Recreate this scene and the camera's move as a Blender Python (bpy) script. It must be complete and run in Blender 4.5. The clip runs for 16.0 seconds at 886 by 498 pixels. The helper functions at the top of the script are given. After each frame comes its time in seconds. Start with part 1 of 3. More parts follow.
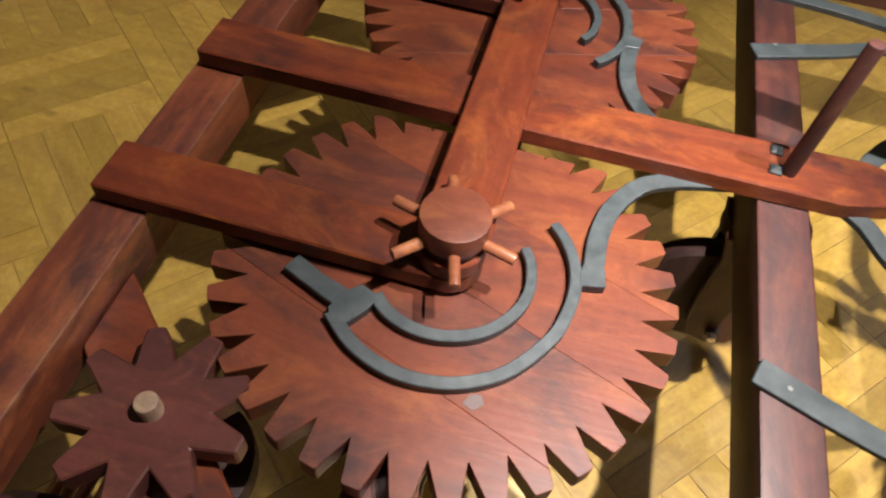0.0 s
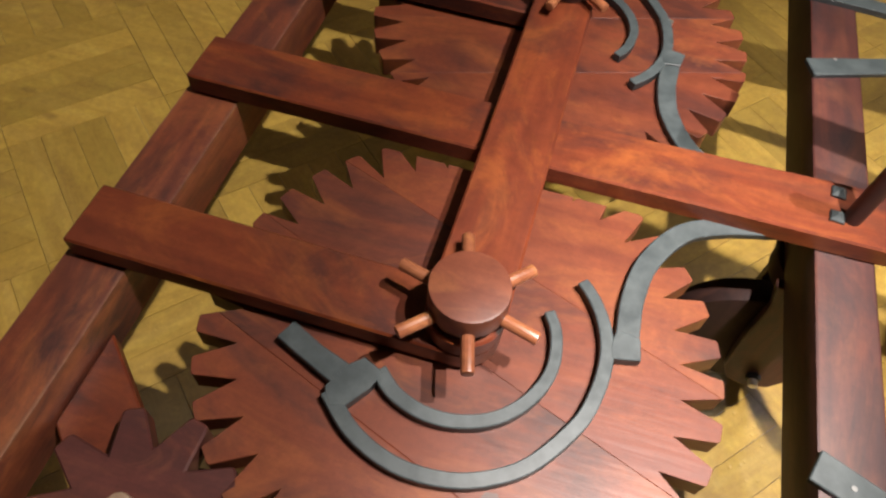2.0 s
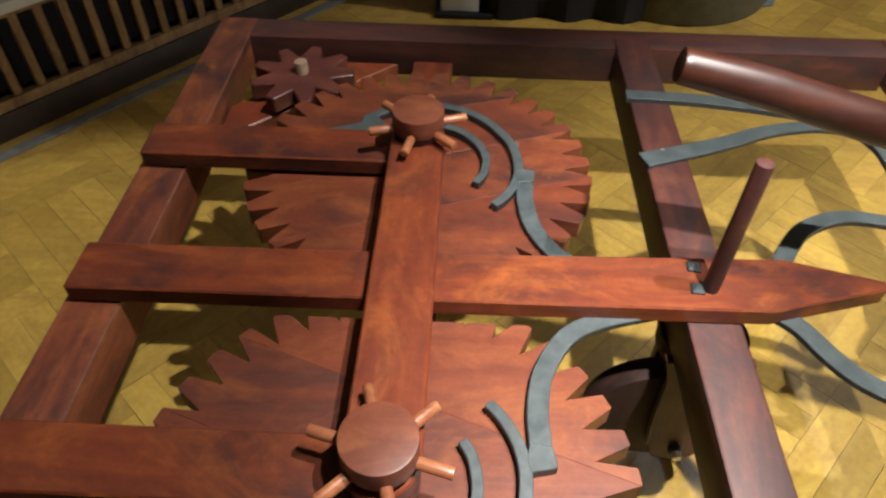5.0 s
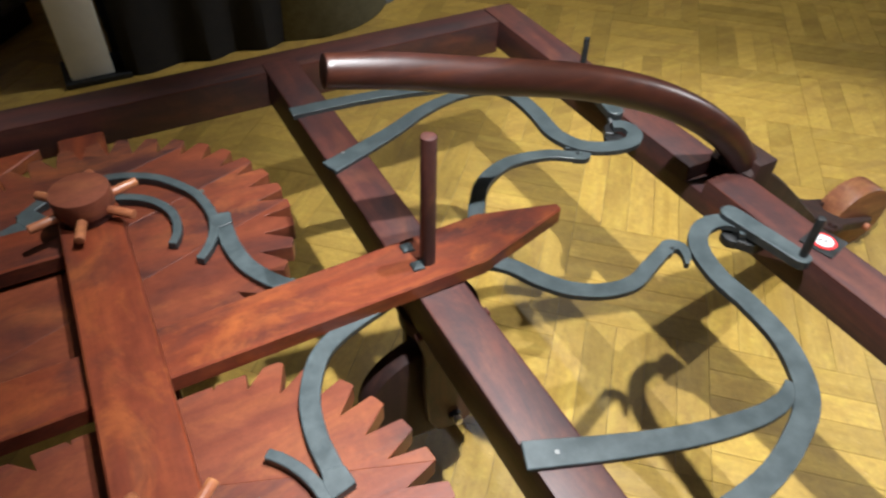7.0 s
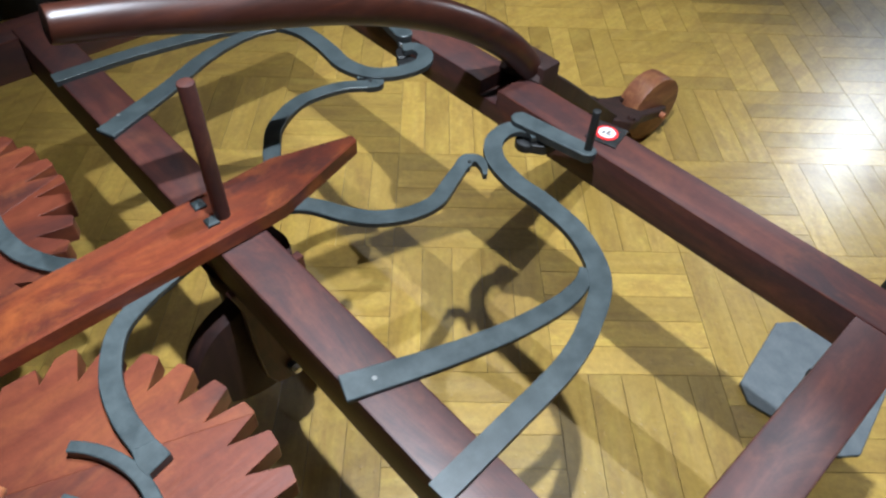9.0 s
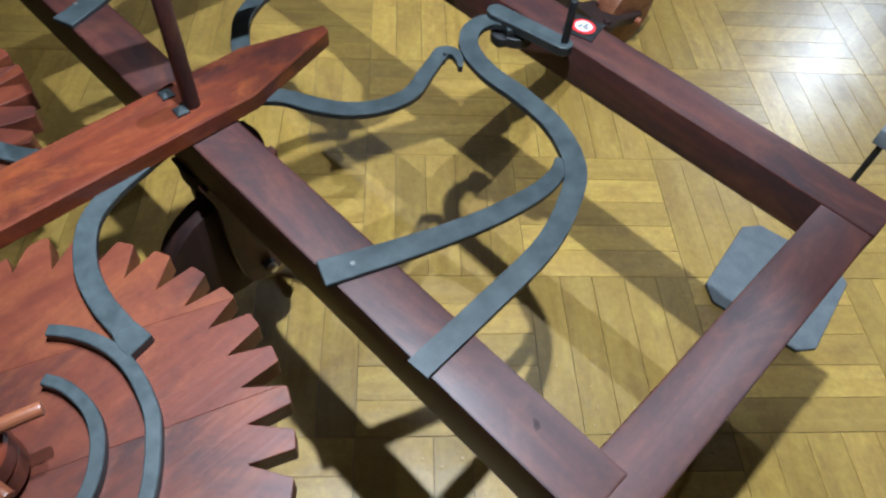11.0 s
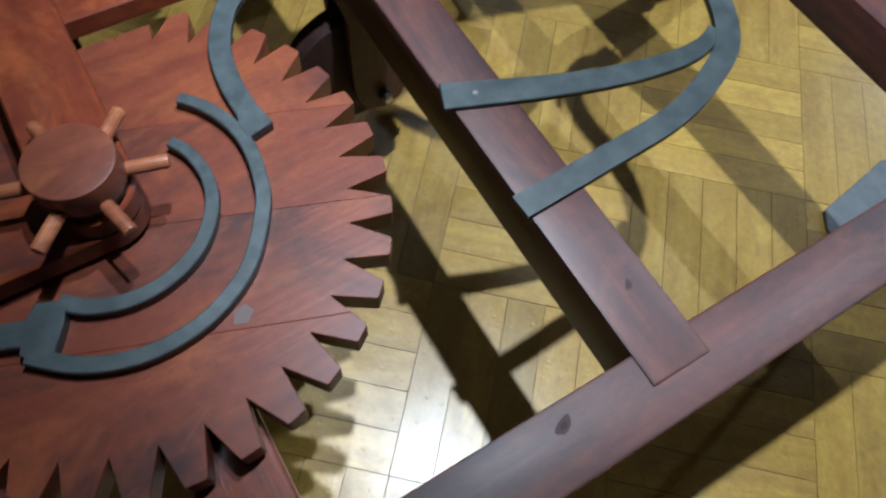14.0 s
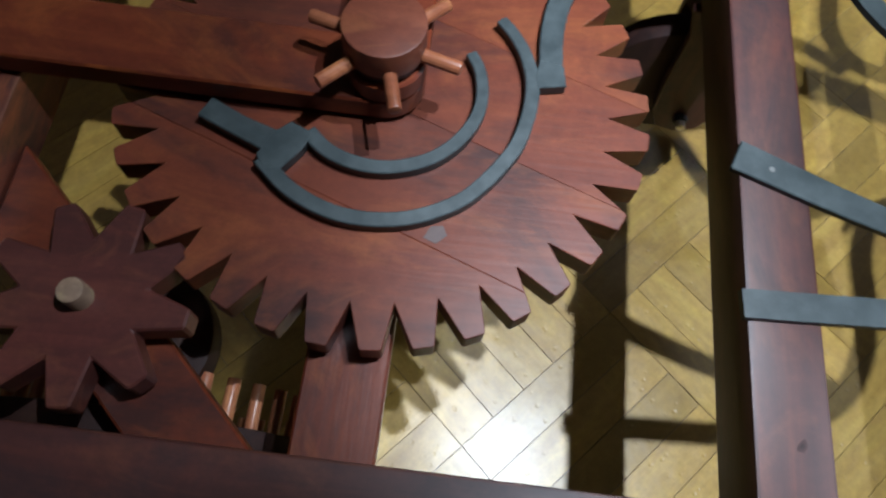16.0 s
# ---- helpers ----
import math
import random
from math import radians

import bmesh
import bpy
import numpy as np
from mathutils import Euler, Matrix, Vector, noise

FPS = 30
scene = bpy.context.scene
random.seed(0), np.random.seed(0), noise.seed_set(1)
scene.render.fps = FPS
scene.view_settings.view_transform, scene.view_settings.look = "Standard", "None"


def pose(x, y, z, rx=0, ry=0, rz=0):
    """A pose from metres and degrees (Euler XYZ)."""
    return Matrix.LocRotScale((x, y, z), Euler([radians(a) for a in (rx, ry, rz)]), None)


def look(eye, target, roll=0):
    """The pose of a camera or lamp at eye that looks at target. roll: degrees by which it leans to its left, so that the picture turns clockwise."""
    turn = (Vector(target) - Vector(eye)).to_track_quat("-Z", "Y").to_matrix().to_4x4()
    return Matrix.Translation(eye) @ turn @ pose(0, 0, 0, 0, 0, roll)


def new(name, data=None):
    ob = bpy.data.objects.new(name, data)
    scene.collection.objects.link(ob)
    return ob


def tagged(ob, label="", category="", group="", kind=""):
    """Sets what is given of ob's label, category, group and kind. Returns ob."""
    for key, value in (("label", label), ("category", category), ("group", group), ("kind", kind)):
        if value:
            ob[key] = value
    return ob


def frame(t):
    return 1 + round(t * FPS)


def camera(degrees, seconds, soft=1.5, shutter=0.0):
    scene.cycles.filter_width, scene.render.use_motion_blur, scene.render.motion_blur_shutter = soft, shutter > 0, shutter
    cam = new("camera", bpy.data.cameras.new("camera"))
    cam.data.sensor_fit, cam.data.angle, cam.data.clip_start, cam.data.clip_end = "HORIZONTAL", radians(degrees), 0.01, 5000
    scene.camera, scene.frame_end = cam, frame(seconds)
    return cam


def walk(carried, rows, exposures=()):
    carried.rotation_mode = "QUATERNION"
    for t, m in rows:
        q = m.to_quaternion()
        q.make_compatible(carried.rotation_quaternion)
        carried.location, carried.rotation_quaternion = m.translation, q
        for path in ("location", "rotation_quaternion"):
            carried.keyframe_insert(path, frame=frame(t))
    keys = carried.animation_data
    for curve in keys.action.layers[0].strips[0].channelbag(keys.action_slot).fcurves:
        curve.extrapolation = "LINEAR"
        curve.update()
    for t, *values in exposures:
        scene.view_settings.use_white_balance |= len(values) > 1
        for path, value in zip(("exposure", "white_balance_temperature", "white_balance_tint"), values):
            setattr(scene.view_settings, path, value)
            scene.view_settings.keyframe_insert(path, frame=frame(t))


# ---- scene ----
cam = camera(65.7, 16.0, soft=2.3, shutter=0.4)
PATH = [
    (0, (-0.002, -0.759, 1.278), (-0.19, 0.422, -0.326), 7.6),
    (0.5, (-0.02, -0.703, 1.267), (-0.218, 0.396, -0.392), 7.6),
    (1, (-0.029, -0.658, 1.257), (-0.232, 0.376, -0.443), 6.4),
    (1.5, (-0.03, -0.63, 1.254), (-0.231, 0.418, -0.437), 6.7),
    (2, (-0.029, -0.619, 1.26), (-0.256, 0.475, -0.399), 5.8),
    (2.5, (-0.028, -0.62, 1.268), (-0.275, 0.526, -0.353), 5.0),
    (3, (-0.02, -0.62, 1.279), (-0.289, 0.586, -0.294), 4.6),
    (5.5, (0.002, -0.613, 1.31), (0.124, 0.805, -0.095), 0.2),
    (6, (-0.003, -0.618, 1.312), (0.332, 0.792, -0.066), 0.1),
    (6.5, (0.004, -0.617, 1.307), (0.528, 0.754, -0.053), 0.1),
    (7, (0.017, -0.622, 1.304), (0.725, 0.653, -0.064), 1.7),
    (7.5, (0.037, -0.631, 1.3), (0.845, 0.563, -0.086), 2.0),
    (8, (0.064, -0.644, 1.297), (0.935, 0.479, -0.111), 2.0),
    (8.5, (0.083, -0.659, 1.292), (1.01, 0.377, -0.147), 2.9),
    (9, (0.088, -0.674, 1.291), (1.047, 0.279, -0.183), 3.2),
    (11.5, (0.049, -0.698, 1.253), (0.934, 0.026, -0.388), 7.7),
    (12, (0.043, -0.7, 1.245), (0.881, -0.001, -0.43), 8.5),
    (12.5, (0.041, -0.703, 1.24), (0.844, -0.019, -0.459), 8.2),
    (13, (0.034, -0.706, 1.234), (0.79, -0.034, -0.492), 9.1),
    (13.5, (0.024, -0.71, 1.226), (0.682, -0.024, -0.534), 8.3),
    (14, (0.012, -0.719, 1.223), (0.567, -0.023, -0.569), 8.5),
    (14.5, (0.003, -0.726, 1.219), (0.451, -0.011, -0.594), 9.7),
    (15, (0.001, -0.728, 1.217), (0.271, 0.037, -0.611), 8.4),
    (15.5, (0.013, -0.721, 1.215), (0.134, 0.063, -0.621), 7.0),
    (16, (0.008, -0.709, 1.209), (0.019, 0.052, -0.641), 8.0),
]
EXPOSURES = [(0, 0.24, 6500, 18), (1, 0.14, 6500, 17), (3, 0.10, 6850, 16), (6, 0.12, 6000, 9), (7.5, -0.14, 5650, 8), (9, -0.36, 5250, 7), (12.5, -0.60, 4950, 6), (15, -0.78, 5150, 7), (16, -0.78, 5150, 7)]
walk(cam, [(t, look(eye, target, roll)) for t, eye, target, roll in PATH], EXPOSURES)

# ---- light ----
world = bpy.data.worlds.new("room_dim")
world.use_nodes = True
world.node_tree.nodes["Background"].inputs[0].default_value = (1.0, 0.86, 0.66, 1)
world.node_tree.nodes["Background"].inputs[1].default_value = 0.0045
scene.world = world


def spot(name, at, aim, watts, degrees, radius, colour, blend=0.6):
    data = bpy.data.lights.new(name, "SPOT")
    data.energy, data.spot_size, data.spot_blend, data.shadow_soft_size, data.color = watts, radians(degrees), blend, radius, colour
    ob = new(name, data)
    ob.matrix_world = look(at, aim)
    return ob


WHITE, WARM = (1.0, 0.96, 0.89), (1.0, 0.80, 0.52)
spot("ceiling_spot", (1.09, -0.10, 3.35), (-0.50, 0.02, 0.5), 480, 33, 0.022, WHITE, 0.4)
spot("ceiling_spot", (0.405, -0.39, 2.145), (0.96, -0.12, 0.0), 320, 76, 0.018, WHITE, 0.6)
spot("ceiling_spot", (1.20, -0.10, 3.35), (1.58, 0.06, 0.0), 290, 42, 0.022, WHITE, 0.5)
spot("ceiling_spot", (3.10, -0.82, 3.30), (0.47, -0.66, 0.594), 420, 5.5, 0.035, WHITE, 0.15)
# the next two are fill, added to lift the outer and the far floor
spot("ceiling_spot", (2.30, -0.90, 3.0), (1.70, -1.75, 0.0), 190, 42, 0.03, WHITE)
spot("ceiling_spot", (1.90, 1.55, 3.30), (1.55, 2.20, 0.0), 250, 86, 0.03, WHITE, 1.0)
spot("ceiling_spot", (-1.7, 0.3, 3.0), (-1.10, 0.40, 0.0), 11, 60, 0.04, WARM, 1.0)
spot("wall_lamp", (5.0, 0.13, 1.85), (1.5, 0.3, 0.0), 150, 120, 0.055, WHITE)

# ---- materials ----


def material(name):
    m = bpy.data.materials.new(name)
    m.use_nodes = True
    return m, m.node_tree.nodes, m.node_tree.links, m.node_tree.nodes["Principled BSDF"]


def ramp(nodes, stops):
    r = nodes.new("ShaderNodeValToRGB")
    while len(r.color_ramp.elements) < len(stops):
        r.color_ramp.elements.new(0.5)
    for e, (p, c) in zip(r.color_ramp.elements, stops):
        e.position, e.color = p, (*c, 1)
    return r


def wood(name, dark, mid, light, stain=(0.026, 0.0105, 0.0100), stain_amount=0.8, rough=0.38, along="x", grain=1.0, vary=0.2, coat=0.25, offset=0.0, patches=0.55, spec=0.30, knots=6.0, streak=1.0, blotch=1.0, bend=0.9):
    """Stained timber: long grain, cloudy dark stain, fine pores; the grain runs along one axis."""
    m, n, l, b = material(name)
    co = n.new("ShaderNodeTexCoord")
    info = n.new("ShaderNodeObjectInfo")
    mul = n.new("ShaderNodeVectorMath"); mul.operation = "MULTIPLY_ADD"
    comb = n.new("ShaderNodeCombineXYZ")
    for i in range(3):
        l.new(info.outputs["Random"], comb.inputs[i])
    l.new(comb.outputs[0], mul.inputs[0]); mul.inputs[1].default_value = (7.3, 5.1, 3.7); l.new(co.outputs["Object"], mul.inputs[2])
    mp = n.new("ShaderNodeMapping")
    s = {"x": (1.6, 22, 22), "y": (22, 1.6, 22), "z": (22, 22, 1.6)}[along]
    mp.inputs["Scale"].default_value = [v * grain * (1 / streak if v < 5 else streak) for v in s]
    l.new(mul.outputs[0], mp.inputs["Vector"])
    g = n.new("ShaderNodeTexNoise"); g.inputs["Scale"].default_value, g.inputs["Detail"].default_value, g.inputs["Roughness"].default_value, g.inputs["Distortion"].default_value = 1.6, 7, 0.62, bend
    l.new(mp.outputs[0], g.inputs["Vector"])
    fine = n.new("ShaderNodeTexNoise"); fine.inputs["Scale"].default_value, fine.inputs["Detail"].default_value = 9, 4
    l.new(mp.outputs[0], fine.inputs["Vector"])
    r = ramp(n, [(0.30, dark), (0.5, mid), (0.72, light)])
    l.new(g.outputs["Fac"], r.inputs[0])
    mp2 = n.new("ShaderNodeMapping")
    mp2.inputs["Scale"].default_value = {"x": (0.45, 1, 1), "y": (1, 0.45, 1), "z": (1, 1, 0.45)}[along]
    l.new(mul.outputs[0], mp2.inputs["Vector"])
    c = n.new("ShaderNodeTexNoise"); c.inputs["Scale"].default_value, c.inputs["Detail"].default_value, c.inputs["Roughness"].default_value, c.inputs["Distortion"].default_value = 9 * blotch, 6, 0.68, 0.7
    l.new(mp2.outputs[0], c.inputs["Vector"])
    cr = ramp(n, [(0.47 + offset, (0, 0, 0)), (0.64 + offset, (1, 1, 1))])
    l.new(c.outputs["Fac"], cr.inputs[0])
    k = n.new("ShaderNodeMath"); k.operation = "MULTIPLY"; k.inputs[1].default_value = stain_amount
    l.new(cr.outputs[0], k.inputs[0])
    mix = n.new("ShaderNodeMix"); mix.data_type = "RGBA"
    l.new(k.outputs[0], mix.inputs[0]); l.new(r.outputs[0], mix.inputs[6]); mix.inputs[7].default_value = (*stain, 1)
    pt = n.new("ShaderNodeTexNoise"); pt.inputs["Scale"].default_value, pt.inputs["Detail"].default_value, pt.inputs["Roughness"].default_value, pt.inputs["Distortion"].default_value = 15 * blotch, 5, 0.7, 1.5
    l.new(mp2.outputs[0], pt.inputs["Vector"])
    pr = ramp(n, [(0.50, (0, 0, 0)), (0.72, (1, 1, 1))])
    l.new(pt.outputs["Fac"], pr.inputs[0])
    pk = n.new("ShaderNodeMath"); pk.operation = "MULTIPLY"; pk.inputs[1].default_value = patches
    l.new(pr.outputs[0], pk.inputs[0])
    mixp = n.new("ShaderNodeMix"); mixp.data_type = "RGBA"
    l.new(pk.outputs[0], mixp.inputs[0]); l.new(mix.outputs[2], mixp.inputs[6]); mixp.inputs[7].default_value = (light[0] * 1.45, light[1] * 1.70, light[2] * 1.25, 1)
    mix = mixp
    kn = n.new("ShaderNodeTexVoronoi"); kn.inputs["Scale"].default_value, kn.inputs["Randomness"].default_value = knots, 1.0
    l.new(mp2.outputs[0], kn.inputs["Vector"])
    kr = ramp(n, [(0.035, (1, 1, 1)), (0.085, (0, 0, 0))])
    l.new(kn.outputs["Distance"], kr.inputs[0])
    kk = n.new("ShaderNodeMath"); kk.operation = "MULTIPLY"; kk.inputs[1].default_value = 0.6
    l.new(kr.outputs[0], kk.inputs[0])
    mixk = n.new("ShaderNodeMix"); mixk.data_type = "RGBA"
    l.new(kk.outputs[0], mixk.inputs[0]); l.new(mix.outputs[2], mixk.inputs[6]); mixk.inputs[7].default_value = (stain[0] * 0.7, stain[1] * 0.7, stain[2] * 0.7, 1)
    mix = mixk
    h = n.new("ShaderNodeHueSaturation")
    rng = n.new("ShaderNodeMapRange"); rng.inputs[3].default_value, rng.inputs[4].default_value = 1 - vary, 1 + vary
    l.new(info.outputs["Random"], rng.inputs[0]); l.new(rng.outputs[0], h.inputs["Value"]); l.new(mix.outputs[2], h.inputs["Color"])
    l.new(h.outputs[0], b.inputs["Base Color"])
    rr = n.new("ShaderNodeMapRange"); rr.inputs[3].default_value, rr.inputs[4].default_value = rough - 0.1, rough + 0.18
    l.new(c.outputs["Fac"], rr.inputs[0]); l.new(rr.outputs[0], b.inputs["Roughness"])
    b.inputs["Coat Weight"].default_value, b.inputs["Coat Roughness"].default_value = coat * 0.4, 0.34
    b.inputs["Specular IOR Level"].default_value = spec
    bump = n.new("ShaderNodeBump"); bump.inputs["Strength"].default_value, bump.inputs["Distance"].default_value = 0.10, 0.002
    add = n.new("ShaderNodeMath"); add.operation = "ADD"
    l.new(g.outputs["Fac"], add.inputs[0]); l.new(fine.outputs["Fac"], add.inputs[1]); l.new(add.outputs[0], bump.inputs["Height"])
    scuff = n.new("ShaderNodeTexNoise"); scuff.inputs["Scale"].default_value, scuff.inputs["Detail"].default_value, scuff.inputs["Roughness"].default_value = 60, 8, 0.8
    l.new(mul.outputs[0], scuff.inputs["Vector"])
    tone = n.new("ShaderNodeMapRange"); tone.inputs[1].default_value, tone.inputs[2].default_value, tone.inputs[3].default_value, tone.inputs[4].default_value = 0.3, 0.7, 0.78, 1.22
    l.new(scuff.outputs["Fac"], tone.inputs[0])
    both = n.new("ShaderNodeMath"); both.operation = "MULTIPLY"
    l.new(rng.outputs[0], both.inputs[0]); l.new(tone.outputs[0], both.inputs[1]); l.new(both.outputs[0], h.inputs["Value"])
    l.new(bump.outputs[0], b.inputs["Normal"])
    return m


RED = ((0.029, 0.0096, 0.0088), (0.049, 0.0145, 0.0112), (0.083, 0.0235, 0.0145))
ORANGE = ((0.086, 0.0180, 0.0084), (0.118, 0.0250, 0.0100), (0.160, 0.0380, 0.0130))
red_x, red_y, red_z = (wood("mahogany_stain_" + a, *RED, along=a, rough=0.52, coat=0.2, bend=0.5, blotch=0.8, spec=0.45, patches=0.4, stain=(0.020, 0.0105, 0.0115), stain_amount=0.9) for a in "xyz")
plank_x, plank_y = (wood("mahogany_plank_" + a, *ORANGE, along=a, stain_amount=0.85, rough=0.36, vary=0.12, streak=1.0, blotch=0.55, bend=0.35, patches=0.75) for a in "xy")
warm_y = wood("mahogany_warm_y", (0.074, 0.0195, 0.0125), (0.118, 0.0310, 0.0155), (0.180, 0.050, 0.0210), along="y", coat=0.7, rough=0.40, spec=0.32, patches=0.6, stain=(0.022, 0.0105, 0.0110), stain_amount=0.9)
gear_wood = wood("mahogany_gear", (0.092, 0.0215, 0.0110), (0.112, 0.0272, 0.0125), (0.140, 0.0360, 0.0150), along="x", streak=0.9, grain=0.9, stain_amount=0.85, rough=0.40, vary=0.06, coat=0.3, blotch=0.6, bend=0.45, patches=0.7)
pinion_wood = wood("mahogany_pinion", (0.048, 0.0145, 0.0125), (0.070, 0.020, 0.016), (0.100, 0.030, 0.021), along="x", stain_amount=0.5, vary=0.1)
cap_wood = wood("mahogany_cap", (0.105, 0.029, 0.0155), (0.130, 0.038, 0.020), (0.160, 0.050, 0.026), along="x", stain_amount=0.15, vary=0.05)
peg_wood = wood("oiled_dowel", (0.18, 0.055, 0.025), (0.25, 0.085, 0.038), (0.32, 0.12, 0.055), along="x", stain_amount=0.2, rough=0.3)
tiller_wood = wood("dark_polished_wood", (0.014, 0.0048, 0.0034), (0.023, 0.0070, 0.0042), (0.044, 0.0125, 0.0060), along="x", stain_amount=0.5, rough=0.34, coat=0.6, patches=0.12, spec=0.25)
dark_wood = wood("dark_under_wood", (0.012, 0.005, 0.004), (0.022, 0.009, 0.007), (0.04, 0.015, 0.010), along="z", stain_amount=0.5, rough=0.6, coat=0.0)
pale_wood = wood("pale_dowel_end", (0.14, 0.09, 0.06), (0.20, 0.135, 0.09), (0.27, 0.19, 0.13), along="z", stain_amount=0.5, stain=(0.12, 0.08, 0.06))
grille_wood = wood("grille_oak", (0.17, 0.095, 0.045), (0.29, 0.17, 0.08), (0.38, 0.24, 0.115), along="z", stain_amount=0.3)


def parquet_material():
    m = wood("oak_parquet", (0.325, 0.202, 0.036), (0.380, 0.244, 0.048), (0.430, 0.288, 0.068), stain=(0.215, 0.120, 0.028), stain_amount=0.5, rough=0.36, along="x", grain=0.9, vary=0.19, coat=0.9, patches=0.22, spec=0.5)
    # old boards: worn hollows and small dents under the varnish
    n, l = m.node_tree.nodes, m.node_tree.links
    b = [q for q in n if q.type == "BSDF_PRINCIPLED"][0]
    first = [q for q in n if q.type == "BUMP"][0]
    co = [q for q in n if q.type == "TEX_COORD"][0]
    hollow = n.new("ShaderNodeTexNoise"); hollow.inputs["Scale"].default_value, hollow.inputs["Detail"].default_value, hollow.inputs["Roughness"].default_value = 11, 3, 0.55
    dent = n.new("ShaderNodeTexVoronoi"); dent.inputs["Scale"].default_value = 46
    pit = ramp(n, [(0.06, (0, 0, 0)), (0.20, (1, 1, 1))])
    both = n.new("ShaderNodeMath"); both.operation = "MULTIPLY_ADD"; both.inputs[1].default_value = 0.22
    second = n.new("ShaderNodeBump"); second.inputs["Strength"].default_value, second.inputs["Distance"].default_value = 0.45, 0.006
    l.new(co.outputs["Object"], hollow.inputs["Vector"]); l.new(co.outputs["Object"], dent.inputs["Vector"])
    l.new(dent.outputs["Distance"], pit.inputs[0]); l.new(pit.outputs[0], both.inputs[0]); l.new(hollow.outputs["Fac"], both.inputs[2])
    # scattered dark worm holes and specks, in loose clusters
    speck = n.new("ShaderNodeTexVoronoi"); speck.inputs["Scale"].default_value = 120
    dot = ramp(n, [(0.10, (1, 1, 1)), (0.22, (0, 0, 0))])
    crowd = n.new("ShaderNodeTexNoise"); crowd.inputs["Scale"].default_value, crowd.inputs["Detail"].default_value = 5.5, 2
    where = ramp(n, [(0.60, (0, 0, 0)), (0.70, (1, 1, 1))])
    holes = n.new("ShaderNodeMath"); holes.operation = "MULTIPLY"
    shade = n.new("ShaderNodeMix"); shade.data_type = "RGBA"
    tone = [q for q in n if q.type == "HUE_SAT"][0]
    l.new(co.outputs["Object"], speck.inputs["Vector"]); l.new(co.outputs["Object"], crowd.inputs["Vector"])
    l.new(speck.outputs["Distance"], dot.inputs[0]); l.new(crowd.outputs["Fac"], where.inputs[0])
    l.new(dot.outputs[0], holes.inputs[0]); l.new(where.outputs[0], holes.inputs[1]); l.new(holes.outputs[0], shade.inputs[0])
    l.new(tone.outputs[0], shade.inputs[6]); shade.inputs[7].default_value = (0.07, 0.04, 0.015, 1); l.new(shade.outputs[2], b.inputs["Base Color"])
    l.new(both.outputs[0], second.inputs["Height"]); l.new(first.outputs[0], second.inputs["Normal"]); l.new(second.outputs[0], b.inputs["Normal"])
    b.inputs["Coat Weight"].default_value, b.inputs["Coat Roughness"].default_value = 0.60, 0.30
    return m


parquet = parquet_material()


def speckled(name, a, b_, scale, rough, metal=0.0, bump=0.15):
    m, n, l, b = material(name)
    co = n.new("ShaderNodeTexCoord")
    t = n.new("ShaderNodeTexNoise"); t.inputs["Scale"].default_value, t.inputs["Detail"].default_value, t.inputs["Roughness"].default_value = scale, 6, 0.65
    l.new(co.outputs["Object"], t.inputs["Vector"])
    r = ramp(n, [(0.35, a), (0.68, b_)])
    l.new(t.outputs["Fac"], r.inputs[0]); l.new(r.outputs[0], b.inputs["Base Color"])
    q = n.new("ShaderNodeMapRange"); q.inputs[3].default_value, q.inputs[4].default_value = rough - 0.12, rough + 0.12
    l.new(t.outputs["Fac"], q.inputs[0]); l.new(q.outputs[0], b.inputs["Roughness"])
    b.inputs["Metallic"].default_value = metal
    u = n.new("ShaderNodeBump"); u.inputs["Strength"].default_value, u.inputs["Distance"].default_value = bump, 0.001
    l.new(t.outputs["Fac"], u.inputs["Height"]); l.new(u.outputs[0], b.inputs["Normal"])
    return m


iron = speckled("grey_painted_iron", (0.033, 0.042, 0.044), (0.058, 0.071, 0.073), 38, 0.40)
# near-black copy of the grey iron: shade on its sides put into colour
iron_side_shade = speckled("shaded_iron_side", (0.012, 0.014, 0.015), (0.024, 0.027, 0.028), 45, 0.5)
black_iron = speckled("black_iron", (0.012, 0.012, 0.012), (0.03, 0.03, 0.03), 60, 0.45, 0.4)
screw_metal = speckled("bare_steel", (0.45, 0.43, 0.38), (0.7, 0.67, 0.6), 90, 0.3, 0.9)
dull_screw = speckled("dull_screw", (0.16, 0.165, 0.16), (0.26, 0.26, 0.25), 90, 0.35, 0.5)
pad_grey = speckled("grey_pad", (0.10, 0.115, 0.125), (0.15, 0.165, 0.17), 30, 0.6)
subfloor = speckled("dark_joint", (0.07, 0.042, 0.015), (0.13, 0.08, 0.028), 25, 0.8)
white_paint = speckled("white_paint", (0.66, 0.66, 0.64), (0.76, 0.76, 0.74), 9, 0.5)
wall_paint = speckled("wall_plaster", (0.26, 0.25, 0.22), (0.33, 0.31, 0.27), 6, 0.8)
olive_cloth = speckled("olive_panel", (0.10, 0.095, 0.055), (0.15, 0.14, 0.085), 30, 0.8)
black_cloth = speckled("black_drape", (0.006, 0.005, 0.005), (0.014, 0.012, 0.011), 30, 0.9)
brown_skirt = speckled("dark_skirting", (0.022, 0.012, 0.008), (0.045, 0.026, 0.017), 14, 0.5)
grey_strip = speckled("grey_floor_strip", (0.10, 0.10, 0.10), (0.2, 0.2, 0.19), 20, 0.5)
sticker_red = speckled("sticker_red", (0.55, 0.02, 0.02), (0.62, 0.03, 0.03), 40, 0.3)
sticker_white = speckled("sticker_white", (0.46, 0.46, 0.46), (0.52, 0.52, 0.52), 40, 0.3)
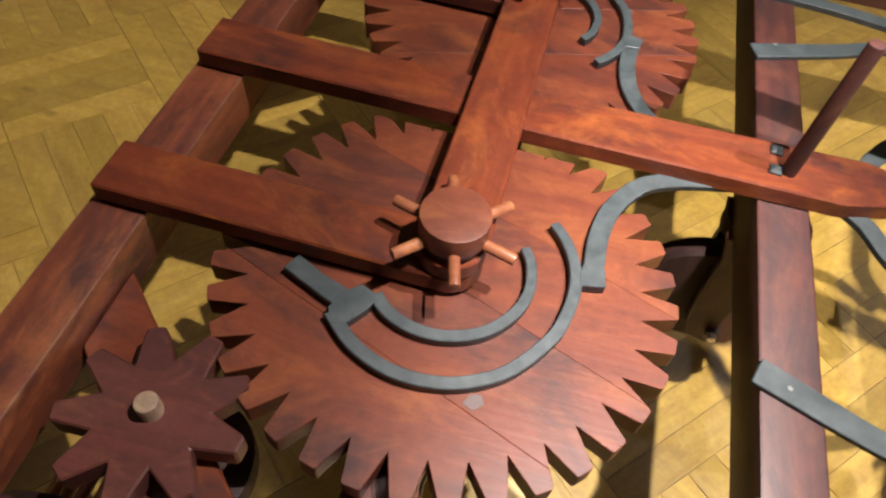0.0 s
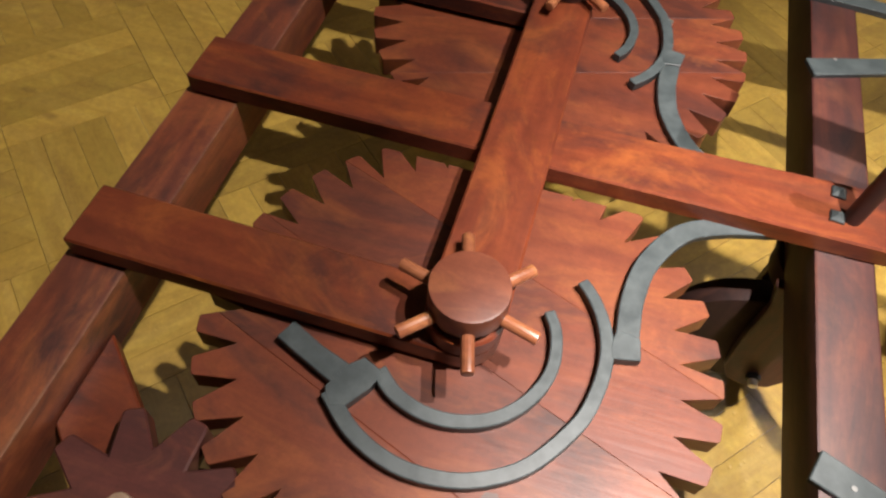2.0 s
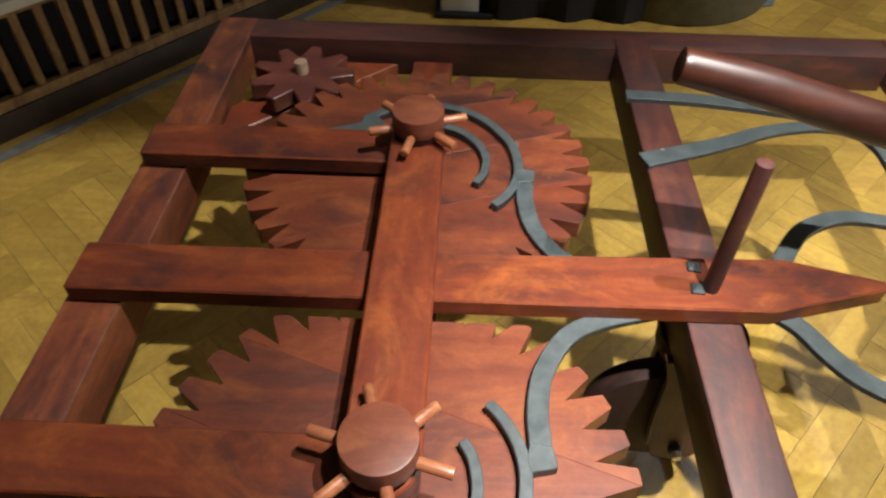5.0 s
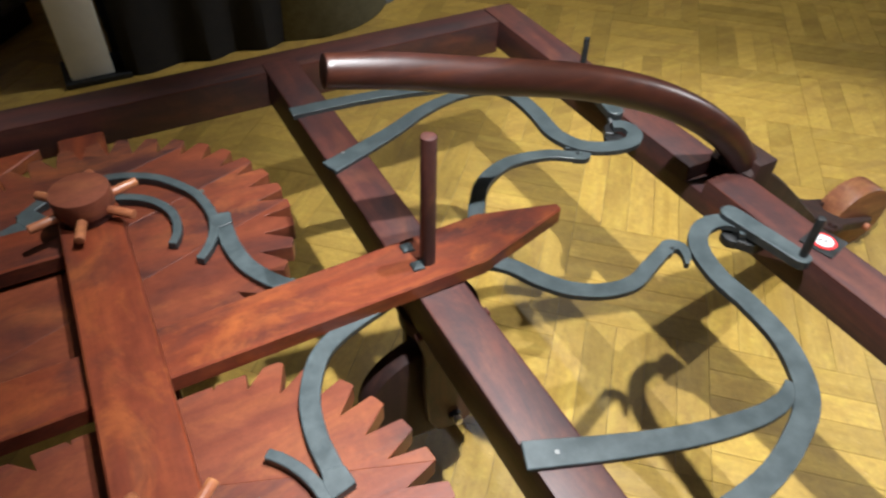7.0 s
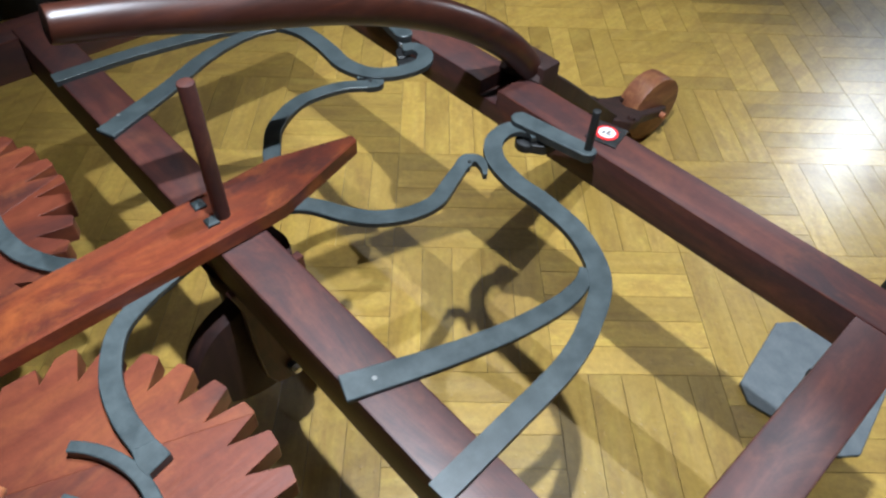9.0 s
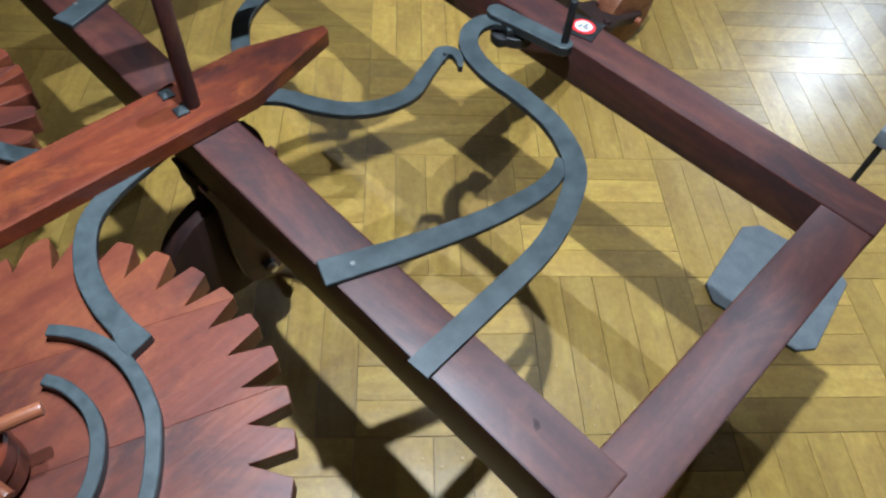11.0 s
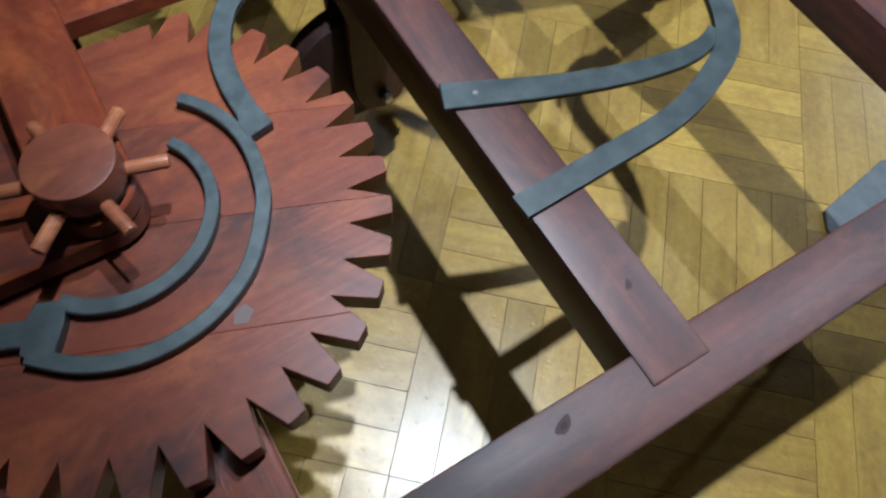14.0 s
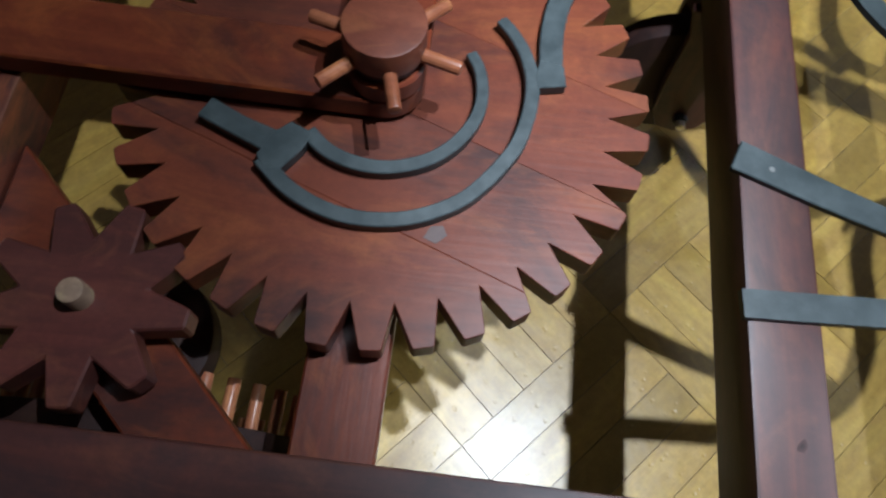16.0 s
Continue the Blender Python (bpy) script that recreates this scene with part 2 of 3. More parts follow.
sticker_black = speckled("sticker_black", (0.01, 0.01, 0.01), (0.02, 0.02, 0.02), 40, 0.35)
putty = speckled("grey_putty", (0.065, 0.042, 0.038), (0.10, 0.068, 0.06), 60, 0.6)

# rubbed edges, where the stain has worn thin
EDGES = {}
for kind, a in ((RED, "x"), (RED, "y"), (RED, "z")):
    EDGES["mahogany_stain_" + a] = wood("rubbed_beam_edge_" + a, *[tuple(v * 0.85 for v in c) for c in kind], along=a, stain_amount=0.7, rough=0.42, coat=0.2, patches=0.6)
# side beam: rubbed edge, with its whitish highlight put into the colour as well
EDGES["mahogany_warm_y"] = wood("rubbed_warm_edge_glint", (0.085, 0.030, 0.020), (0.125, 0.047, 0.030), (0.170, 0.070, 0.045), along="y", stain_amount=0.4, rough=0.36, patches=0.6)
for a in "xy":
    EDGES["mahogany_plank_" + a] = wood("rubbed_plank_edge_" + a, *[tuple(v * 1.1 for v in c) for c in ORANGE], along=a, stain_amount=0.45, rough=0.32, patches=0.7)

# ---- mesh helpers ----


def part(name, bm, mat, parent=None, label="", smooth=False):
    me = bpy.data.meshes.new(name)
    bmesh.ops.recalc_face_normals(bm, faces=bm.faces)
    bm.to_mesh(me)
    bm.free()
    me.materials.append(mat)
    me.materials.append(EDGES.get(mat.name, mat))
    # upright iron faces get the copy with shade in its colour
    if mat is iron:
        me.materials.append(iron_side_shade)
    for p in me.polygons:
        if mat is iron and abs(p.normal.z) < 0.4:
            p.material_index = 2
        p.use_smooth = True
    me.set_sharp_from_angle(angle=radians(24))
    ob = new(name, me)
    ob.parent = parent
    if label:
        ob["label"] = label
    return ob


def thing(name, label, category, at=(0, 0, 0), group="", kind=""):
    ob = new(name)
    ob.location = at
    ob.empty_display_size = 0.05
    return tagged(ob, label, category, group, kind)


def worn(bm, width=0.003, segments=2):
    sharp = [e for e in bm.edges if len(e.link_faces) == 2 and e.calc_face_angle(0) > 0.5]
    made = bmesh.ops.bevel(bm, geom=sharp, offset=width, segments=segments, affect="EDGES", profile=0.6, clamp_overlap=True)
    for f in made["faces"]:
        f.material_index = 1
    return bm


def box(x0, x1, y0, y1, z0, z1, bevel=0.003):
    bm = bmesh.new()
    bmesh.ops.create_cube(bm, size=1)
    for v in bm.verts:
        v.co = ((x0 + x1) / 2 + v.co.x * (x1 - x0), (y0 + y1) / 2 + v.co.y * (y1 - y0), (z0 + z1) / 2 + v.co.z * (z1 - z0))
    return worn(bm, bevel) if bevel else bm


def prism(outline, z0, z1, bevel=0.0):
    """A flat plate of the given outline between two heights."""
    bm = bmesh.new()
    f = bm.faces.new([bm.verts.new((x, y, z0)) for x, y in outline])
    up = bmesh.ops.extrude_face_region(bm, geom=[f])
    bmesh.ops.translate(bm, vec=(0, 0, z1 - z0), verts=[v for v in up["geom"] if isinstance(v, bmesh.types.BMVert)])
    bmesh.ops.recalc_face_normals(bm, faces=bm.faces)
    return worn(bm, bevel, 1) if bevel else bm


def rod(a, b, r, r2=None, n=20, bevel=0.0):
    a, b = Vector(a), Vector(b)
    bm = bmesh.new()
    bmesh.ops.create_cone(bm, cap_ends=True, segments=n, radius1=r, radius2=r if r2 is None else r2, depth=(b - a).length)
    if bevel:
        worn(bm, bevel)
    bmesh.ops.transform(bm, matrix=Matrix.Translation((a + b) / 2) @ (b - a).to_track_quat("Z", "Y").to_matrix().to_4x4(), verts=bm.verts)
    return bm


def smooth_line(points, steps=10):
    """A Catmull-Rom line through the points."""
    p = [Vector(q) for q in points]
    p = [2 * p[0] - p[1]] + p + [2 * p[-1] - p[-2]]
    out = []
    for i in range(1, len(p) - 2):
        for k in range(steps):
            t = k / steps
            a, b, c, d = p[i - 1:i + 3]
            out.append(0.5 * (2 * b + (c - a) * t + (2 * a - 5 * b + 4 * c - d) * t * t + (3 * b - a - 3 * c + d) * t ** 3))
    return out + [p[-2]]


def strap(points, widths, z0, z1, steps=10, bevel=0.0012):
    """A flat bar that follows a curved line; the width glides from end to end."""
    line = smooth_line([(x, y, 0) for x, y in points], steps)
    n = len(line)
    left, right = [], []
    for i, q in enumerate(line):
        d = (line[min(i + 1, n - 1)] - line[max(i - 1, 0)]).normalized()
        s = i / (n - 1) * (len(widths) - 1)
        k = min(int(s), len(widths) - 2)
        w = (widths[k] * (k + 1 - s) + widths[k + 1] * (s - k)) / 2
        left.append((q.x - d.y * w, q.y + d.x * w)); right.append((q.x + d.y * w, q.y - d.x * w))
    bm = bmesh.new()
    rows = []
    for a, b in zip(left, right):
        rows.append([bm.verts.new((*a, z0)), bm.verts.new((*b, z0)), bm.verts.new((*b, z1)), bm.verts.new((*a, z1))])
    for r, s in zip(rows, rows[1:]):
        for i in range(4):
            bm.faces.new((r[i], r[(i + 1) % 4], s[(i + 1) % 4], s[i]))
    bm.faces.new(rows[0]); bm.faces.new(rows[-1][::-1])
    bmesh.ops.recalc_face_normals(bm, faces=bm.faces)
    return worn(bm, bevel, 1)


def tube(points, radii, n=20, steps=10):
    line = smooth_line(points, steps)
    m = len(line)
    bm = bmesh.new()
    rings = []
    for i, q in enumerate(line):
        d = (line[min(i + 1, m - 1)] - line[max(i - 1, 0)]).normalized()
        side = d.cross(Vector((0, 1, 0.02))).normalized()
        up = side.cross(d)
        s = i / (m - 1) * (len(radii) - 1)
        k = min(int(s), len(radii) - 2)
        r = radii[k] * (k + 1 - s) + radii[k + 1] * (s - k)
        rings.append([bm.verts.new(q + r * (math.cos(a) * side + math.sin(a) * up)) for a in (2 * math.pi * j / n for j in range(n))])
    for r, s in zip(rings, rings[1:]):
        for j in range(n):
            bm.faces.new((r[j], r[(j + 1) % n], s[(j + 1) % n], s[j]))
    bm.faces.new(rings[0]); bm.faces.new(rings[-1])
    bmesh.ops.recalc_face_normals(bm, faces=bm.faces)
    return worn(bm, 0.004)


def arc(cx, cy, r, a0, a1, n=24):
    return [(cx + r * math.cos(radians(a0 + (a1 - a0) * i / n)), cy + r * math.sin(radians(a0 + (a1 - a0) * i / n))) for i in range(n + 1)]


# ---- floor: oak parquet laid in square panels of fingers ----
ANGLE, STRIP, FINGERS = 47.5, 0.074, 5
PANEL = STRIP * FINGERS


def floor_panels():
    ground = part("floor", box(-4, 6, -4, 6, -0.06, -0.004, 0), subfloor)
    tagged(ground, "worn oak parquet floor in square panels of narrow fingers", "floor", kind="structure")
    bm = box(-PANEL / 2 + 0.0005, PANEL / 2 - 0.0005, -STRIP / 2 + 0.0004, STRIP / 2 - 0.0004, -0.004, 0.0, 0)
    for v in bm.verts:
        if v.co.z > -0.001:
            v.co.x *= 1 - 0.0005 / PANEL
            v.co.y *= 1 - 0.0005 / STRIP
    me = bpy.data.meshes.new("parquet_strip")
    bm.to_mesh(me); bm.free()
    me.materials.append(parquet)
    turn = Matrix.Rotation(radians(ANGLE), 3, "Z")
    near, far = [], []
    for i in range(-26, 27):
        for j in range(-26, 27):
            for k in range(FINGERS):
                q = Vector((i * PANEL, j * PANEL, 0))
                off = (k - (FINGERS - 1) / 2) * STRIP
                across = (i + j) % 2
                q += Vector((off, 0, 0)) if across else Vector((0, off, 0))
                q = turn @ q + Vector((-1.264, 0.420, 0))
                if not (-3.85 < q.x < 5.7 and -3.7 < q.y < 5.7):
                    continue
                far.append((q, across))
    far.sort(key=lambda e: (e[0] - Vector((0.45, -0.35, 0))).length)
    for q, across in far[:300]:
        ob = new("parquet_strip", me)
        ob.parent = ground
        ob.matrix_local = Matrix.Translation((q.x, q.y, random.uniform(-0.0006, 0.0))) @ pose(0, 0, 0, random.uniform(-.12, .12), random.uniform(-.05, .05), ANGLE + 90 * across)
    verts, faces = [], []
    for q, across in far[300:]:
        m = Matrix.Translation((q.x, q.y, random.uniform(-0.0006, 0.0))) @ pose(0, 0, 0, random.uniform(-.12, .12), random.uniform(-.05, .05), ANGLE + 90 * across)
        base = len(verts)
        verts += [tuple(m @ v.co) for v in me.vertices]
        faces += [[base + i for i in p.vertices] for p in me.polygons]
    rest = bpy.data.meshes.new("parquet_rest")
    rest.from_pydata(verts, [], faces)
    rest.materials.append(parquet_far)
    ob = new("parquet_rest", rest)
    ob.parent = ground
    tagged(ob, kind="stuff")


def parquet_islands():
    """The same oak for the joined strips: each strip takes its own tone, grain runs by its direction."""
    m = parquet_material()
    m.name = "oak_parquet_far"
    n, l = m.node_tree.nodes, m.node_tree.links
    geo = n.new("ShaderNodeNewGeometry")
    for node in list(n):
        if node.type == "OBJECT_INFO":
            for link in list(node.outputs["Random"].links):
                l.new(geo.outputs["Random Per Island"], link.to_socket)
            n.remove(node)
        elif node.type == "MAPPING":
            node.inputs["Rotation"].default_value = (0, 0, radians(-ANGLE))
    return m


parquet_far = parquet_islands()
floor_panels()

# ---- the cart's frame ----
TOP = 0.594
BEAM = 0.078


def beam(name, bm, mat, label):
    return tagged(part(name, bm, mat), label, "beam", group="beams of the cart frame")


def notched(x0, x1, y0, y1, z0, z1, n0, n1, depth):
    """A beam along y with a slot across its top."""
    bm = prism([(y0, z0), (y1, z0), (y1, z1), (n1, z1), (n1, z1 - depth), (n0, z1 - depth), (n0, z1), (y0, z1)], x0, x1)
    bmesh.ops.transform(bm, matrix=Matrix(((0, 0, 1, 0), (1, 0, 0, 0), (0, 1, 0, 0), (0, 0, 0, 1))), verts=bm.verts)
    return worn(bm)


beam("frame_beam", box(-0.523, -0.447, -0.7385, 0.7510, TOP - BEAM, TOP), warm_y, "reddish-brown stained wooden side beam of the cart frame")
beam("frame_beam", notched(0.870, 0.945, -0.7385, 0.7510, TOP - 0.068, TOP, -0.009, 0.031, 0.030), red_y, "reddish-brown stained wooden front beam of the cart frame")
near_rail = beam("frame_beam", box(-0.446, 0.869, -0.7365, -0.662, TOP - BEAM, TOP), red_x, "dark red wooden beam with a small knot and nicks")
beam("frame_beam", box(-0.449, 0.869, 0.672, 0.7490, TOP - BEAM, TOP), red_x, "dark red wooden beam closing the frame")
mid = beam("cross_beam", box(0.307, 0.379, -0.6985, 0.7080, TOP - BEAM, TOP + 0.0025), red_y, "dark red wooden cross beam carrying the iron springs")



def knot(parent, x, y, z, r, turn):
    """A small oval knot with a darker heart, just proud of the face."""
    for name, k, up in (("knot", 1.0, 0.0004), ("knot_heart", 0.45, 0.0007)):
        pts = [(k * r * (1 + 0.18 * math.sin(3 * a + turn)) * math.cos(a), k * r * 0.62 * (1 + 0.15 * math.cos(2 * a + turn)) * math.sin(a)) for a in (2 * math.pi * i / 18 for i in range(18))]
        c, q = math.cos(turn), math.sin(turn)
        part(name, prism([(x + c * u - q * v, y + q * u + c * v) for u, v in pts], z - 0.002, z + up), knot_dark if k < 1 else knot_ring, parent, "dark knot in the wood")


knot_ring = speckled("knot_ring", (0.024, 0.007, 0.006), (0.040, 0.012, 0.009), 70, 0.7)
knot_dark = speckled("knot_heart", (0.012, 0.004, 0.004), (0.020, 0.007, 0.006), 90, 0.75)
knot(near_rail, 0.211, -0.684, TOP, 0.0105, 0.5)
knot(mid, 0.350, -0.602, TOP + 0.0025, 0.0065, 1.1)


def plank(name, outline, z0, z1, mat, label):
    return tagged(part(name, prism(outline, z0, z1, 0.0025), mat), label, "plank", group="planks on the cart frame")


GX, GY = -0.069, 0.280
P0, P1 = 0.597, 0.626
for side in (-1, 1):
    y0 = side * GY
    plank("bearing_plank", [(-0.513, y0 - 0.041), (GX, y0 - 0.041)] + arc(GX, y0, 0.041, -80, 80, 12) + [(GX, y0 + 0.041), (-0.513, y0 + 0.041)], P0, P1, plank_x, "orange-red stained plank from the side beam to a gear hub")
plank("pointed_plank", [(-0.513, -0.046), (0.0, -0.043), (0.412, -0.038), (0.576, 0.009), (0.578, 0.024), (0.450, 0.058), (0.0, 0.043), (-0.513, 0.038)], P0, P1, plank_x, "orange-red stained plank ending in a long point")
plank("bridge_plank", arc(GX, GY, 0.042, 0, 180, 14) + arc(GX, -GY, 0.042, 180, 360, 14), P1 + 0.0005, 0.652, plank_y, "orange-brown plank bridging the two gear hubs")

# ---- gears ----


def gear_outline(cx, cy, teeth, root, tip, phase, flat, round_tip=0.0):
    out = []
    step = 360 / teeth
    for i in range(teeth):
        a = phase + i * step
        jit = random.uniform(-0.25, 0.25)
        for da, r in ((-0.5 * step, root), (-flat * step + jit, tip - round_tip), (-flat * step * 0.8 + jit, tip), (flat * step * 0.8 + jit, tip), (flat * step + jit, tip - round_tip)):
            out.append((cx + r * math.cos(radians(a + da)), cy + r * math.sin(radians(a + da))))
    return out


GZ0, GZ1 = 0.560, 0.590


def flat_cut(outline, limit):
    """The outline with all beyond y = limit cut off straight."""
    out = []
    for (x0, y0), (x1, y1) in zip(outline, outline[1:] + outline[:1]):
        if y0 <= limit:
            out.append((x0, y0))
        if (y0 <= limit) != (y1 <= limit):
            f = (limit - y0) / (y1 - y0)
            out.append((x0 + f * (x1 - x0), limit))
    return out


def board_of(outline, turn, lo, hi, z1):
    """The strip of the outlined disc that lies between two parallel seams."""
    bm = prism(outline, 0, z1)
    n = Vector((-math.sin(radians(turn)), math.cos(radians(turn)), 0))
    for d, sign in ((lo, -1), (hi, 1)):
        cut = bmesh.ops.bisect_plane(bm, geom=bm.verts[:] + bm.edges[:] + bm.faces[:], plane_co=n * d, plane_no=n * sign, clear_outer=True)
        rim = [e for e in cut["geom_cut"] if isinstance(e, bmesh.types.BMEdge)]
        bmesh.ops.edgeloop_fill(bm, edges=rim)
    bmesh.ops.recalc_face_normals(bm, faces=bm.faces)
    return worn(bm, 0.0007, 1)


def big_gear(side):
    cy = side * GY
    g = thing("gear_wheel", "large flat reddish wooden gear wheel with pointed teeth", "gear", (GX, cy, GZ0), group="large gears")
    outline = flat_cut(gear_outline(0, 0, 36, 0.239, 0.2845, 5, 0.215, 0.0015), 0.231)
    seams = (-0.4, -0.140, -0.0135, 0.110, 0.4)
    for lo, hi in zip(seams, seams[1:]):
        b = part("board", board_of(outline, -20, lo, hi, GZ1 - GZ0), gear_wood, g)
        b.scale.y = -side
    if side < 0:
        part("filler_patch", prism([(0.060, -0.165), (0.073, -0.170), (0.083, -0.160), (0.078, -0.150), (0.066, -0.152)], GZ1 - GZ0 - 0.001, GZ1 - GZ0 + 0.0004), putty, g, "small grey patch of filler")
    return g


def hub(side):
    cy = side * GY
    h = thing("peg_hub", "round wooden hub with six radial pegs on a gear", "hub", (GX, cy, 0.6525), group="peg hubs")
    part("cap", rod((0, 0, 0.013), (0, 0, 0.045), 0.0410, n=48, bevel=0.003), cap_wood, h)
    part("neck", rod((0, 0, 0), (0, 0, 0.0135), 0.036, n=40, bevel=0.001), red_z, h)
    for i in range(6):
        a = radians((45 if side < 0 else 18) + 60 * i)
        c, s = math.cos(a), math.sin(a)
        part("peg", rod((0.030 * c, 0.030 * s, 0.0165), (0.079 * c, 0.079 * s, 0.0165), 0.0069, n=14, bevel=0.002), peg_wood, h)
    return h


def crescent(side):
    """The double ring of iron on a gear with its forked handle."""
    cy = side * GY
    c = thing("crescent_latch", "grey iron double crescent with a forked handle lying on a gear", "latch", (GX if side < 0 else GX + 0.009, cy if side < 0 else cy - 0.004, GZ1), group="crescent latches")
    k = -side
    f = lambda pts: [(x, y * k) for x, y in pts]
    Z = 0.0005, 0.0140
    ring = lambda cy_, bends: [(r * math.cos(radians(a)), cy_ + r * math.sin(radians(a))) for a, r in bends]
    outer = ((45, 0.1575), (37, 0.1580), (27, 0.1575), (16, 0.1560), (5, 0.1530), (-8, 0.1495), (-22, 0.1475), (-45, 0.1470), (-62, 0.1485), (-80, 0.1500), (-100, 0.1510), (-120, 0.1505), (-139, 0.1500))
    inner = ((35, 0.1035), (20, 0.1035), (0, 0.1020), (-18, 0.0995), (-38, 0.0970), (-58, 0.0955), (-80, 0.0945), (-100, 0.0945), (-120, 0.0950), (-138, 0.0950))
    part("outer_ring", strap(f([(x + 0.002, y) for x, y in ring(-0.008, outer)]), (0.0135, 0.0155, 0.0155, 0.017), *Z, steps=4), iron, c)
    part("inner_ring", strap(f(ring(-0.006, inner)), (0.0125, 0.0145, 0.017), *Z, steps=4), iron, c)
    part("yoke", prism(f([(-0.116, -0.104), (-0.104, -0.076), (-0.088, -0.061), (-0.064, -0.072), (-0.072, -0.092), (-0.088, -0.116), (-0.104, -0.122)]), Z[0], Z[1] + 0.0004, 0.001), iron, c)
    if side > 0:
        part("rivet", rod((0.152, 0.053, 0.006), (0.152, 0.053, 0.0125), 0.005, n=12), screw_metal, c, "bright rivet")
    part("handle", strap(f([(-0.179, -0.056), (-0.140, -0.073), (-0.094, -0.090)]), (0.025, 0.024, 0.028), Z[0], Z[1] + 0.0002, 4), iron, c)
    return c


def s_arm(side):
    """The S-shaped iron arm from a gear, under the pointed plank, to its hook beyond."""
    k = -side
    pts = [(0.1030, -0.254), (0.1035, -0.225), (0.1030, -0.180), (0.114, -0.125), (0.146, -0.072), (0.190, -0.045), (0.250, -0.026), (0.330, -0.004)]
    if side < 0:
        pts += [(0.420, 0.030), (0.455, 0.064), (0.482, 0.106), (0.520, 0.150), (0.585, 0.179), (0.660, 0.170), (0.706, 0.142)]
        hook = [(0.700, 0.145), (0.716, 0.136), (0.726, 0.146), (0.718, 0.162), (0.700, 0.170)]
        eye = (0.710, 0.146)
    else:
        pts += [(0.405, 0.006), (0.450, 0.036), (0.478, 0.084), (0.506, 0.119), (0.546, 0.143), (0.594, 0.150), (0.645, 0.131), (0.684, 0.116)]
        hook = [(0.678, 0.119), (0.696, 0.113), (0.708, 0.124), (0.702, 0.143), (0.690, 0.157)]
        eye = (0.692, 0.121)
    a = thing("s_arm", "grey iron S-shaped arm passing beneath the pointed plank", "arm", (0, 0, 0.5905), group="S-shaped arms")
    z0, z1 = 0.0005, 0.0135
    foot = [(x, y * k) for x, y in ((0.087, -0.246), (0.090, -0.263), (0.121, -0.256), (0.117, -0.230), (0.091, -0.226))]
    part("foot", prism(foot if k > 0 else foot[::-1], z0, z1 + 0.0003, 0.001), iron, a)
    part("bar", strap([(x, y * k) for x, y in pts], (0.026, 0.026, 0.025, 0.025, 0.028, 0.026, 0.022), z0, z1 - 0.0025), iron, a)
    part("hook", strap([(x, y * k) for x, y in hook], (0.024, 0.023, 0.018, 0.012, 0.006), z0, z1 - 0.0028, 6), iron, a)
    z1 -= 0.0025
    part("rivet", rod((eye[0], eye[1] * k, z1 - 0.002), (eye[0], eye[1] * k, z1 + 0.001), 0.003, n=10), black_iron, a)
    return a


def spring(side):
    """A leaf spring: the long bowed bar with its curled head, and the shorter leaf that runs into it."""
    k = -side
    s = thing("leaf_spring", "grey iron leaf spring of two bowed bars on the cross beam", "spring", (0, 0, TOP + 0.001), group="leaf springs")
    long_bar = [(0.300, -0.476), (0.410, -0.470), (0.522, -0.462), (0.600, -0.438), (0.660, -0.402), (0.699, -0.335), (0.711, -0.262), (0.712, -0.198), (0.727, -0.143), (0.755, -0.112), (0.787, -0.103), (0.813, -0.112), (0.826, -0.134), (0.818, -0.152)]
    leaf = [(0.302, -0.312), (0.415, -0.355), (0.502, -0.382), (0.580, -0.396), (0.628, -0.394), (0.658, -0.380)]
    if side > 0:
        long_bar = [(0.300, -0.490), (0.440, -0.482), (0.590, -0.455), (0.672, -0.425), (0.712, -0.365), (0.716, -0.290), (0.708, -0.215), (0.728, -0.162), (0.770, -0.135), (0.815, -0.130), (0.842, -0.150), (0.842, -0.178), (0.822, -0.190)]
        leaf = [(0.302, -0.298), (0.430, -0.346), (0.520, -0.388), (0.590, -0.408), (0.640, -0.410), (0.682, -0.398)]
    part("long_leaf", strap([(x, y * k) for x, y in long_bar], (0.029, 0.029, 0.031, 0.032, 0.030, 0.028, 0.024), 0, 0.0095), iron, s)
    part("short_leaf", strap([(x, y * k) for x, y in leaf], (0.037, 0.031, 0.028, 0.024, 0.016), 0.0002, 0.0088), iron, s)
    part("screw", rod((0.338, -0.326 * k, 0.0080), (0.338, -0.326 * k, 0.0094), 0.0030, n=14), dull_screw, s)
    return s


for side in (-1, 1):
    big_gear(side); hub(side); crescent(side); s_arm(side); spring(side)


def pinion(side):
    p = thing("pinion", "dark reddish wooden pinion with nine blunt teeth on a dowel axle", "pinion", (-0.314, 0.548 * side, GZ0 - 0.002), group="pinions")
    part("disc", prism(gear_outline(0, 0, 9, 0.060, 0.101, -4 if side < 0 else 4, 0.16, 0.003), 0, 0.032, 0.002), pinion_wood, p)
    part("axle", rod((0, 0, -0.30), (0, 0, 0.056), 0.0125, n=20, bevel=0.003), pale_wood, p, "pale turned dowel end")
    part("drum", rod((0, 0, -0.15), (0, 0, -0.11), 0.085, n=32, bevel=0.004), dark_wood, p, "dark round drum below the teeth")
    return p


def corner_brace(side):
    pts = [(-0.446, 0.377 * side), (-0.138, 0.6615 * side), (-0.258, 0.6615 * side), (-0.446, 0.487 * side)]
    return plank("corner_brace", pts, 0.522, 0.549, plank_x, "red stained diagonal brace under a pinion")


for side in (-1, 1):
    pinion(side)
    corner_brace(side)
